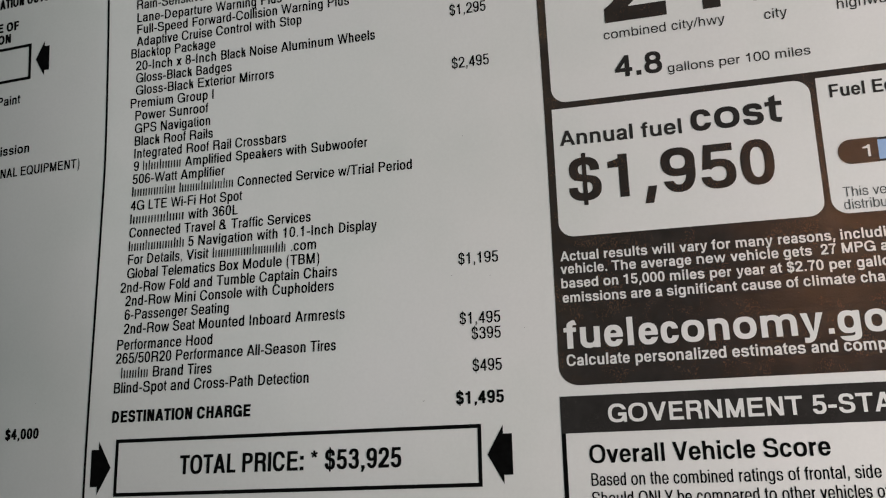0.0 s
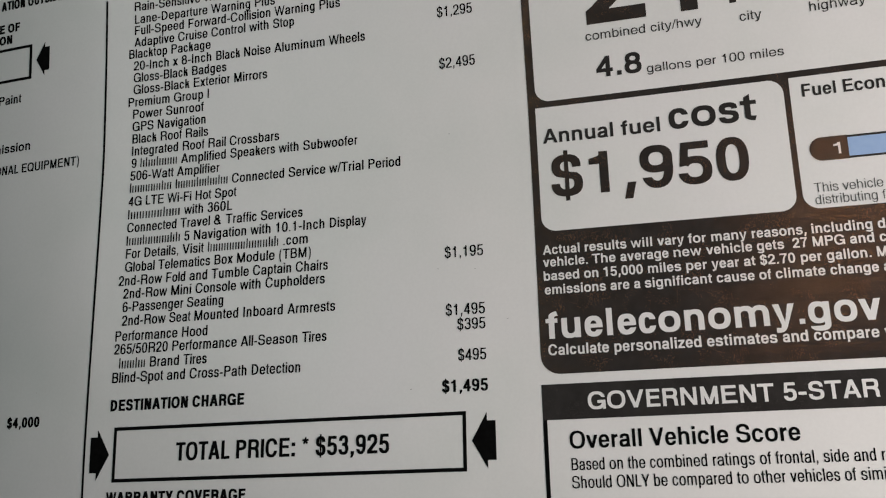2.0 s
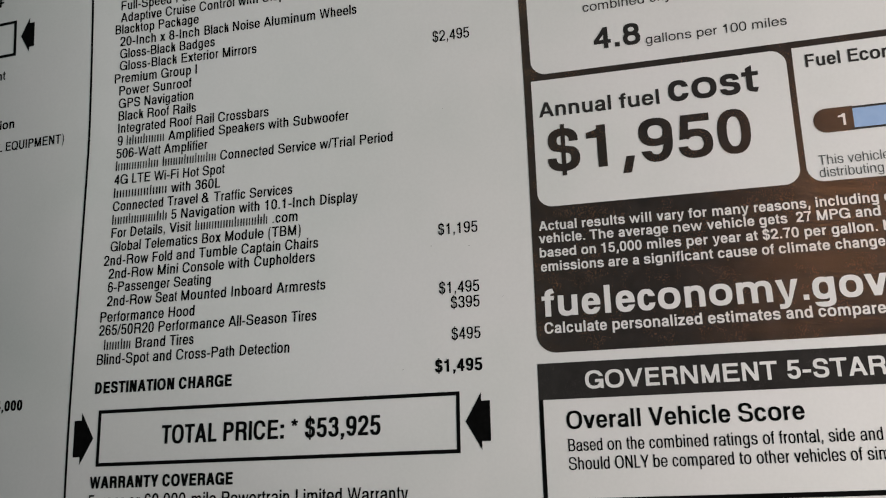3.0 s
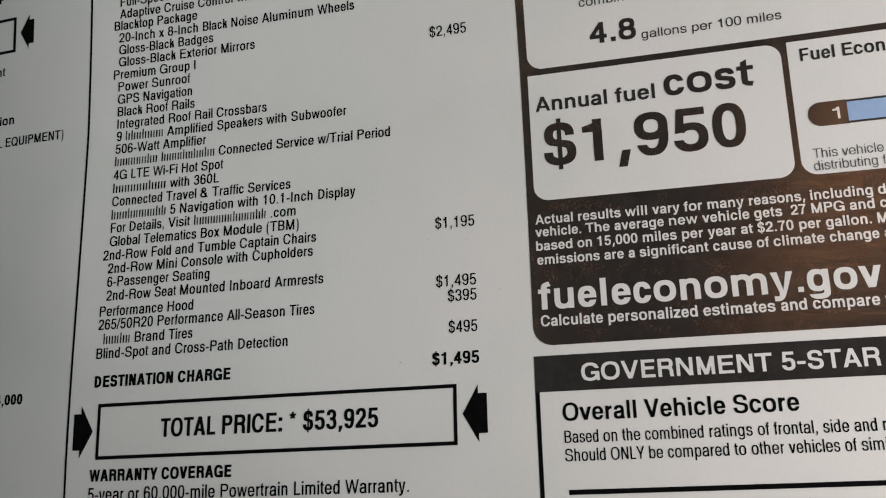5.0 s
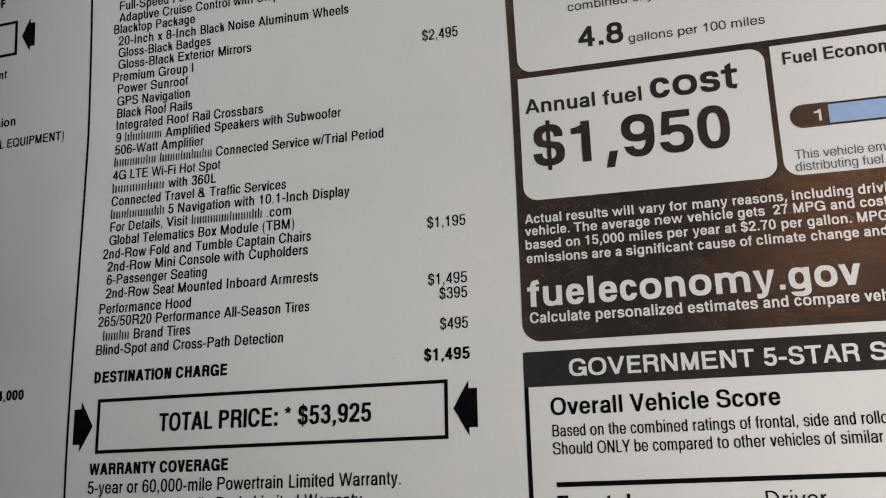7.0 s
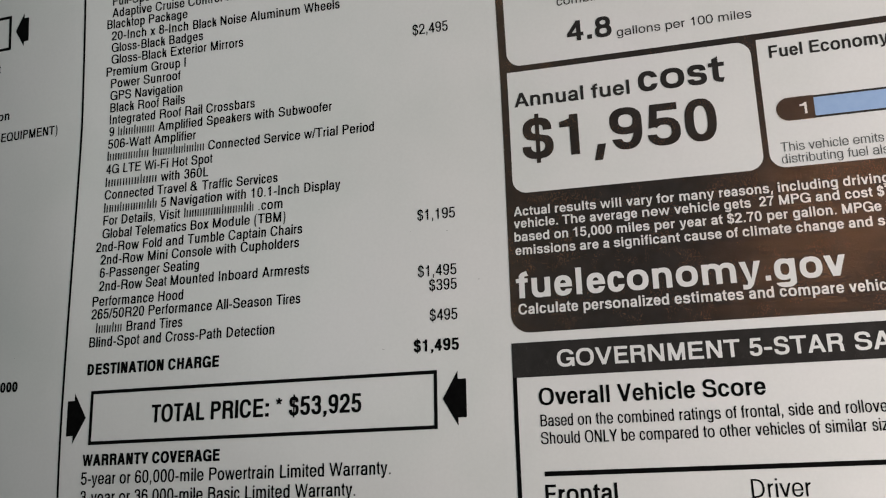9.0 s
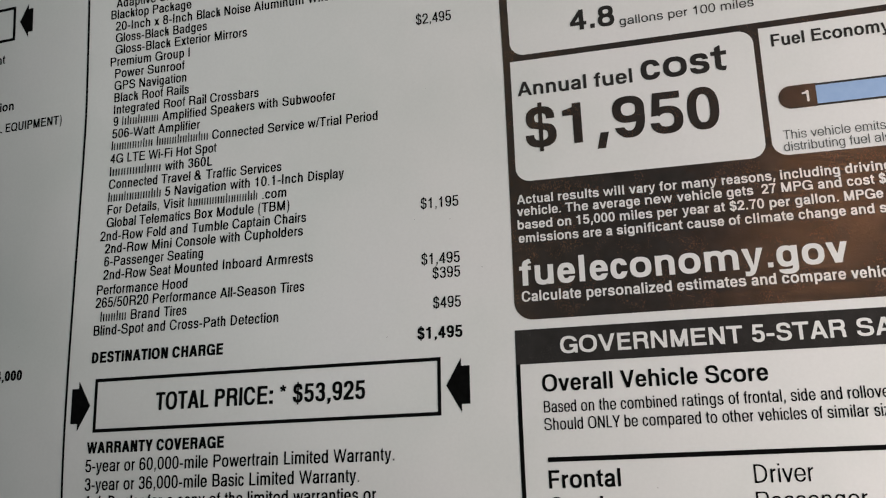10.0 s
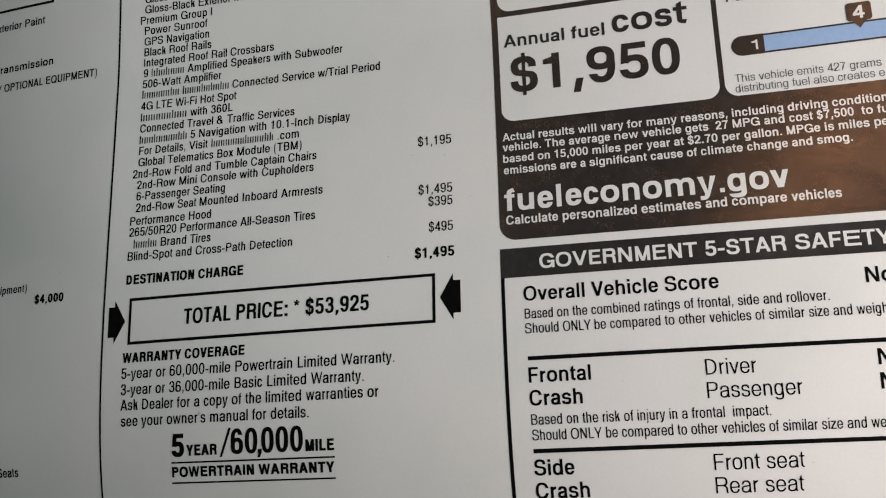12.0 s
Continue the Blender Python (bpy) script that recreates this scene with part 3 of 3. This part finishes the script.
def equipment(words, z, x0, x1, *stops):
    line(words, x0, x1, z, 2.42, sticker, weight=1.48, stops=(x0, *stops) if stops else ())


equipment("Rain-Sensitive Windshield Wipers", 104.75, -0.4, 42)
equipment("Lane-Departure Warning Plus", 101.35, -0.3, 37.6)
equipment("Full-Speed Forward-Collision Warning Plus", 98.3, -0.3, 54.4)
equipment("Adaptive Cruise Control with Stop", 95.15, -0.4, 42.5, 11.6, 20.6, 30.7, 37)
equipment("Blacktop Package", 92.1, -1.8, 20.4)
equipment("20-Inch x 8-Inch Black Noise Aluminum Wheels", 88.85, -0.5, 60.4, 10.2, 12.6, 21.9, 29.3, 37.2, 51.3)
equipment("Gloss-Black Badges", 85.7, -0.45, 24.6)
equipment("Gloss-Black Exterior Mirrors", 82.55, -0.45, 35.3)
equipment("Premium Group I", 79.3, -1.75, 19.9)
equipment("Power Sunroof", 76.1, -0.45, 18.6)
equipment("GPS Navigation", 72.85, -0.5, 19.1)
equipment("Black Roof Rails", 69.65, -0.45, 19.8)
equipment("Integrated Roof Rail Crossbars", 66.5, -0.4, 38.2)
equipment("9 ~~~~~~~ Amplified Speakers with Subwoofer", 63.3, -0.45, 57.8, 1.9, 12.8, 25.7, 38.1, 44.3)
equipment("506-Watt Amplifier", 60.05, -0.6, 23)
equipment("~~~~~~~~ ~~~~~~~~~~ Connected Service w/Trial Period", 56.9, -0.6, 68.1, 11.6, 26.3, 40.7, 50.8, 60.4)
equipment("4G LTE Wi-Fi Hot Spot", 53.45, -0.65, 27.6)
equipment("~~~~~~~~~ with 360L", 50.1, -0.65, 26.6, 14.2, 20.3)
equipment("Connected Travel & Traffic Services", 46.8, -0.6, 44.4, 13.4, 22.1, 25.1, 34)
equipment("~~~~~~~~~~ 5 Navigation with 10.1-Inch Display", 43.5, -0.6, 59.9, 14.6, 17.1, 31.5, 37.9, 51.1)
equipment("For Details, Visit ~~~~~~~~~~~~~ .com", 40.25, -0.5, 45.8, 4.4, 14.3, 20.8, 39.8)
equipment("Global Telematics Box Module (TBM)", 36.95, -0.5, 46.6, 8.2, 22.7, 28.4, 38.9)
equipment("2nd-Row Fold and Tumble Captain Chairs", 33.6, -1.95, 50.8, 10.5, 16.5, 22.1, 32.5, 43)
equipment("2nd-Row Mini Console with Cupholders", 30.4, -0.5, 50.1, 12, 18.2, 29.4, 35.7)
equipment("6-Passenger Seating", 27.2, -0.45, 25.4)
equipment("2nd-Row Seat Mounted Inboard Armrests", 23.9, -0.4, 52.7, 11.9, 18.3, 30.6, 41.3)
equipment("Performance Hood", 20.25, -1.85, 21.8)
equipment("265/50R20 Performance All-Season Tires", 17.15, -1.9, 50.8, 13.1, 30.2, 45)
equipment("~~~~~ Brand Tires", 13.8, -0.45, 22, 7.6, 16.1)
equipment("Blind-Spot and Cross-Path Detection", 10.5, -1.95, 44.8, 12.2, 17.9, 33.2)
for words, a, z in (("$1,295", 78.3, 92.0), ("$2,495", 78.2, 79.35), ("$1,195", 78.05, 34.05), ("$1,495", 78.05, 21.0), ("$395", 80.55, 17.7), ("$495", 80.6, 11.0)):
    line(words, a, 86.7, z, 2.5, sticker, weight=1.3, name="price")
line("$1,495", 77.0, 86.9, 4.4, 2.6, sticker, table=BOLD, weight=1.12, name="price", label="bold black price")
line("DESTINATION CHARGE", -1.9, 31.7, 4.0, 2.6, sticker, table=BOLD, weight=1.35, name="heading", label="bold black heading")

# the total in its frame, between two arrows


def outline_box(name, x0, x1, z0, z1, wide, high, parent, label):
    bm = bmesh.new()
    patch(bm, x0, x1, z1 - high, z1, 0.05)
    patch(bm, x0, x1, z0, z0 + high, 0.05)
    patch(bm, x0, x0 + wide, z0 + high, z1 - high, 0.05)
    patch(bm, x1 - wide, x1, z0 + high, z1 - high, 0.05)
    return part(name, bm, INK, parent, label)


def arrow(x, z, way, size, parent):
    bm = bmesh.new()
    shape(bm, [(x + way * a * size, z + b * size) for a, b in ((0, 0), (-3.25, -5.72), (-3.25, -4.0), (-5.05, -4.0), (-5.05, 4.0), (-3.25, 4.0), (-3.25, 5.72))][::way], 0.05)
    return part("arrow", bm, INK, parent, "solid black arrow")


total_box = outline_box("total_box", -0.55, 82.05, -11.95, 0.3, 0.75, 0.78, sticker, "black outlined box round the total price")
display("TOTAL PRICE: * $53,925", 15.5, 65.4, -7.65, 4.0, total_box, weight=1.08, stops=(15.5, 30.3, 45.8, 48.9))
arrow(-1.55, -5.75, 1, 1.0, sticker)
arrow(83.2, -5.8, -1, 1.0, sticker)

# warranty text
line("WARRANTY COVERAGE", -1.8, 32.9, -16.6, 2.55, sticker, table=BOLD, weight=1.35, name="heading", label="bold black heading")
line("5-year or 60,000-mile Powertrain Limited Warranty.", -2, 71.8, -20.7, 2.75, sticker, weight=1.4, stops=(-2, 8.2, 12.1, 30.5, 47.2, 58.4))
line("3-year or 36,000-mile Basic Limited Warranty.", -2, 64.1, -24.8, 2.75, sticker, weight=1.4, stops=(-2, 8.2, 12.1, 30.4, 39.2, 50.7))
line("Ask Dealer for a copy of the limited warranties or", -2, 67.8, -28.7, 2.75, sticker, weight=1.4, stops=(-2, 4.4, 14.4, 19.3, 22, 29.7, 33.4, 38.9, 49.4, 65))
line("see your owner's manual for details.", -1.8, 50.1, -32.7, 2.75, sticker, weight=1.4, stops=(-1.8, 4.2, 11.6, 23.8, 35.2, 40.2))
bm = bmesh.new()
patch(bm, 12.8, 56.5, -42.4, -42.0, 0.05)
badge = part("warranty_badge", bm, INK, sticker, "black warranty lettering over and between two rules")
bm = bmesh.new()
patch(bm, 12.8, 56.5, -47.3, -46.9, 0.05)
part("rule", bm, INK, badge)
display("5", 12.9, 16.5, -40.75, 5.6, badge, weight=1.2)
display("YEAR", 17.1, 25.6, -40.6, 2.65, badge, weight=1.35)
display("60", 29.4, 36.6, -40.6, 6.0, badge, weight=1.05)
display(",", 36.5, 37.7, -40.6, 6.0, badge)
display("000", 37.6, 48.5, -40.6, 6.0, badge, weight=1.05)
display("MILE", 49.1, 56.4, -40.65, 2.75, badge, weight=1.35)
bm = bmesh.new()
shape(bm, ((26.3, -41.2), (27.0, -41.2), (29.5, -34.3), (28.8, -34.3)), 0.05)
part("slash", bm, INK, badge)
display("POWERTRAIN WARRANTY", 12.9, 56.3, -45.7, 2.5, badge, weight=1.35)

# the column beside
for words, a, b, z, cap, bold in (
        ("ITED S", -39.5, -30.0, 114.48, 2.5, 1), ("ATION OUTSIDE OF T", -40.6, -14.8, 111.13, 2.5, 1), ("E OF", -41.1, -34.6, 104.81, 2.4, 1), ("ON", -41.1, -37.0, 101.66, 2.4, 1),
        ("Exterior Paint", -52.6, -33.4, 84.85, 2.4, 0), ("Transmission", -51.1, -30.0, 71.6, 2.4, 0), ("BY OPTIONAL EQUIPMENT)", -51.4, -15.2, 65.75, 2.35, 0),
        ("Equipment)", -47.8, -33.7, 5.00, 2.2, 0), ("Seats", -42.0, -34.8, -44.33, 2.4, 0)):
    line(words, a, b, z, cap, sticker, table=BOLD if bold else NORMAL, weight=1.4 if bold else 1.6)
line("$4,000", -30.7, -21.2, 1.34, 2.4, sticker, table=BOLD, weight=1.3, name="price", label="bold black price")
outline_box("origin_box", -70.0, -30.5, 90.9, 100.4, 0.8, 0.75, sticker, "black outlined box")
arrow(-29.1, 95.8, -1, 0.8, sticker)

# ---- fuel economy panel ----
bm = bmesh.new()
patch(bm, 98.25, 276.0, 7.05, 121.0, 0.05, (4, 4, 4, 4))
panel = part("fuel_economy_panel", bm, TONER, sticker, "black printed panel with white boxes and a bronze sheen")


def white_box(x0, x1, z0, z1, radii, name, label):
    bm = bmesh.new()
    patch(bm, x0, x1, z0, z1, 0.10, radii)
    return part(name, bm, BARE, sticker, label)


mileage_box = white_box(100.05, 274.2, 68.45, 112.0, (3.2, 3.2, 0, 0), "mileage_box", "white box with fuel economy figures")
cost_box = white_box(99.85, 152.75, 38.15, 67.05, (3.2, 3.2, 3.2, 0), "cost_box", "white box with the annual fuel cost")
rating_box = white_box(154.0, 274.2, 38.15, 67.05, (3.2, 3.2, 3.2, 0), "rating_box", "white box with a rating scale")
P = 0.15
display("21", 112.8, 137.1, 84.95, 18.0, mileage_box, TONER, WIDE_BOLD, proud=P)
display("18", 141.9, 152.4, 85.2, 7.0, mileage_box, TONER, WIDE_BOLD, proud=P)
display("26", 159.0, 170.5, 85.2, 7.0, mileage_box, TONER, WIDE_BOLD, proud=P)
line("combined city/hwy", 112.3, 137.6, 81.3, 2.05, mileage_box, BLACK_TONER, weight=1.1, proud=P)
line("city", 145.5, 150.0, 80.85, 2.1, mileage_box, BLACK_TONER, weight=1.1, proud=P)
line("highway", 159.7, 170.8, 80.85, 2.1, mileage_box, BLACK_TONER, weight=1.1, proud=P)
display("4.8", 114.1, 124.0, 72.5, 4.7, mileage_box, BLACK_TONER, WIDE_BOLD, proud=P)
line("gallons per 100 miles", 125.1, 153.7, 72.2, 1.95, mileage_box, BLACK_TONER, weight=1.1, proud=P)
display("Annual fuel", 101.2, 126.8, 58.5, 3.4, cost_box, BLACK_TONER, WIDE_BOLD, proud=P, stops=(101.2, 118.4))
display("c|o|s|t", 128.7, 147.0, 58.65, 6.15, cost_box, BLACK_TONER, WIDE_BOLD, proud=P, stops=(128.7, 133.5, 139.2, 143.7))
display("$|1|,|9|5|0", 102.5, 144.3, 45.85, 9.5, cost_box, TONER, WIDE_BOLD, 1.0, P, stops=(102.5, 110.9, 118.1, 121.8, 129.7, 137.7))
display("Fuel Economy &", 156.4, 180.0, 62.6, 2.75, rating_box, BLACK_TONER, WIDE_BOLD, proud=P, until="Fuel Economy")
bm = bmesh.new()
patch(bm, 156.45, 164.0, 48.2, 53.3, P, (2.5, 0, 0, 2.5))
part("scale_end", bm, TONER, rating_box, "rounded black end of the scale")
for z0, z1 in ((52.75, 53.2), (48.25, 48.7)):
    bm = bmesh.new()
    patch(bm, 164.0, 272.0, z0, z1, P)
    part("scale_edge", bm, BLACK_TONER, rating_box)
bm = bmesh.new()
patch(bm, 164.0, 272.0, 48.7, 52.75, P)
part("scale_fill", bm, BLUE_INK, rating_box, "pale blue bar")
display("1", 161.1, 162.5, 49.4, 2.5, rating_box, BARE, WIDE_BOLD, 0.85, 0.2)
bm = bmesh.new()
patch(bm, 182.9, 188.5, 53.3, 57.9, 0.2, (0.8, 0.8, 0.8, 0.8))
shape(bm, ((184.0, 53.31), (185.6, 51.5), (187.2, 53.31)), 0.2)
part("pointer", bm, TONER, rating_box, "black pointer with a white figure")
display("4", 184.3, 186.9, 53.9, 3.2, rating_box, BARE, WIDE_BOLD, proud=0.25)
line("This vehicle emits 427 grams", 156.4, 189.0, 41.6, 1.98, rating_box, GREY_INK, weight=0.9, proud=P)
line("distributing fuel also creates e", 156.3, 189.4, 39.0, 1.98, rating_box, GREY_INK, weight=0.9, proud=P)
line("Actual results will vary for many reasons, including driving conditions", 99.7, 176.1, 32.95, 2.1, panel, BARE, WIDE_BOLD, 1.0, P, "Actual results will vary for many reasons, including driving", stops=(99.8, 108.8, 118.5, 124, 130.3, 135, 143.1, 154.8, 167.4, 177.2))
line("vehicle. The average new vehicle gets  27 MPG and cost $7,500  to fuel", 99.65, 181.3, 30.2, 2.1, panel, BARE, WIDE_BOLD, 1.0, P, "vehicle. The average new vehicle gets  27 MPG and cost $7,500", stops=(99.7, 110.2, 116.1, 127.1, 133.7, 143.8, 150.8, 154.7, 161.8, 167.4, 173.5, 183.2, 186.6))
line("based on 15,000 miles per year at $2.70 per gallon. MPGe is miles per", 99.6, 173.9, 27.15, 2.1, panel, BARE, WIDE_BOLD, 1.0, P, "based on 15,000 miles per year at $2.70 per gallon. MPGe", stops=(99.7, 108.3, 112.4, 121.6, 129.4, 134.5, 140.9, 144.1, 152, 157, 166.5, 174.9, 177.9, 185.6))
line("emissions are a significant cause of climate change and smog.", 99.75, 180.5, 24.1, 2.1, panel, BARE, WIDE_BOLD, 1.0, P, stops=(99.8, 113.6, 118.5, 120.7, 135.2, 143.6, 146.8, 157.3, 167.3, 172.8))
display("f|u|e|l|e|c|o|n|o|m|y|.|g|o|v", 99.6, 165.7, 14.5, 5.8, panel, BARE, WIDE_BOLD, 1.06, P, stops=(99.6, 102.9, 107.7, 112.2, 114.5, 118.8, 122.8, 128.0, 132.7, 137.9, 145.3, 150.2, 152.0, 156.9, 161.6))
line("Calculate personalized estimates and compare vehicles", 99.9, 176.5, 11.0, 2.3, panel, BARE, WIDE_BOLD, 1.0, P, stops=(99.9, 113.5, 132, 146.6, 152.5, 165.6))

# ---- safety ratings box ----
bm = bmesh.new()
patch(bm, 98.1, 276.0, -2.3, 4.95, 0.05)
safety = part("safety_panel", bm, BLACK_TONER, sticker, "black outlined safety ratings box with a black heading band")
bm = bmesh.new()
patch(bm, 98.1, 98.95, -120.0, -2.3, 0.05)
patch(bm, 275.15, 276.0, -120.0, -2.3, 0.05)
patch(bm, 98.95, 275.15, -120.0, -119.2, 0.05)
part("border", bm, INK, safety)
HEADING = dict(mat=BARE, proud=0.10)
display("G|O|V|E|R|N|M|E|N|T", 107.4, 143.7, -0.5, 3.55, safety, stops=(107.4, 111.3, 115.2, 119.1, 122.3, 125.8, 129.7, 133.7, 137.2, 140.6), **HEADING)
display("5|-|S|T|A|R", 145.4, 163.1, -0.5, 3.55, safety, stops=(145.4, 148.2, 150.1, 153.2, 156.4, 160.1), **HEADING)
display("S|A|F|E|T|Y", 165.1, 185.6, -0.5, 3.55, safety, stops=(165.1, 168.5, 172.4, 175.5, 179.4, 182.3), **HEADING)
for z in (-21.7, -42.6):
    bm = bmesh.new()
    patch(bm, 103.65, 271.0, z - 0.5, z + 0.45, 0.05)
    part("bar", bm, INK, safety, "heavy black rule")
display("Overall Vehicle Score", 103.4, 147.6, -8.15, 3.5, safety, weight=0.95, stops=(103.3, 119.1, 135.7))
display("Not", 178.9, 186.5, -8.95, 3.5, safety, weight=0.95)
line("Based on the combined ratings of frontal, side and rollover.", 103.35, 170.8, -12.4, 2.38, safety, weight=1.2, stops=(103.4, 110.9, 114.5, 118.8, 130.8, 139.6, 142.5, 151.3, 156.8, 161.8))
line("Should ONLY be compared to other vehicles of similar size and weight.", 103.35, 174.6, -15.9, 2.38, safety, weight=1.2, until="Should ONLY be compared to other vehicles of similar size and", stops=(103.3, 112.1, 119.3, 122.8, 135, 138.1, 144.8, 154.7, 157.6, 166.1, 171.2, 176.1))
display("Frontal", 103.6, 117.7, -27.3, 3.5, safety, weight=0.95)
display("Crash", 103.5, 115.5, -32.5, 3.5, safety, weight=0.95)
display("Driver", 142.85, 153.8, -27.5, 3.5, safety, table=NORMAL)
display("Passenger", 142.75, 163.0, -32.6, 3.5, safety, table=NORMAL)
display("Not", 179.2, 186.8, -27.0, 3.5, safety, weight=0.95)
display("Not", 179.2, 186.8, -32.15, 3.5, safety, weight=0.95)
line("Based on the risk of injury in a frontal  impact.", 103.6, 155.8, -36.8, 2.38, safety, weight=1.2)
line("Should ONLY be compared to other vehicles of similar size and weight.", 103.6, 175.4, -40.25, 2.38, safety, weight=1.2, until="Should ONLY be compared to other vehicles of similar size and")
display("Side", 103.55, 112.5, -48.0, 3.5, safety, weight=0.95)
display("Crash", 103.5, 115.5, -53.1, 3.5, safety, weight=0.95)
display("Front seat", 142.8, 161.9, -48.1, 3.5, safety, table=NORMAL)
display("Rear seat", 142.75, 161.4, -53.1, 3.5, safety, table=NORMAL)

# ---- specks and rubbed marks on the paper ----
dice = random.Random(4)


def scuff(x, z, wide, high):
    bm = bmesh.new()
    lean = dice.uniform(-0.5, 0.5)
    rim = []
    for i in range(9):
        a, r = math.tau * i / 9, dice.uniform(0.6, 1.1)
        u, v = wide * r * math.cos(a), high * r * math.sin(a)
        rim.append((x + u * math.cos(lean) - v * math.sin(lean), z + u * math.sin(lean) + v * math.cos(lean)))
    shape(bm, rim, 0.12)
    part("scuff", bm, SCUFF, sticker, "small grey rubbed mark")


for x, z in ((79.8, 63.4), (76.5, 31.7), (84.8, 31.1), (70.2, 5.4), (-22.7, 9.3), (91.6, 19.5), (124.6, -27.8), (163.6, -47.1)):
    scuff(x, z, dice.uniform(0.12, 0.28), dice.uniform(0.05, 0.1))
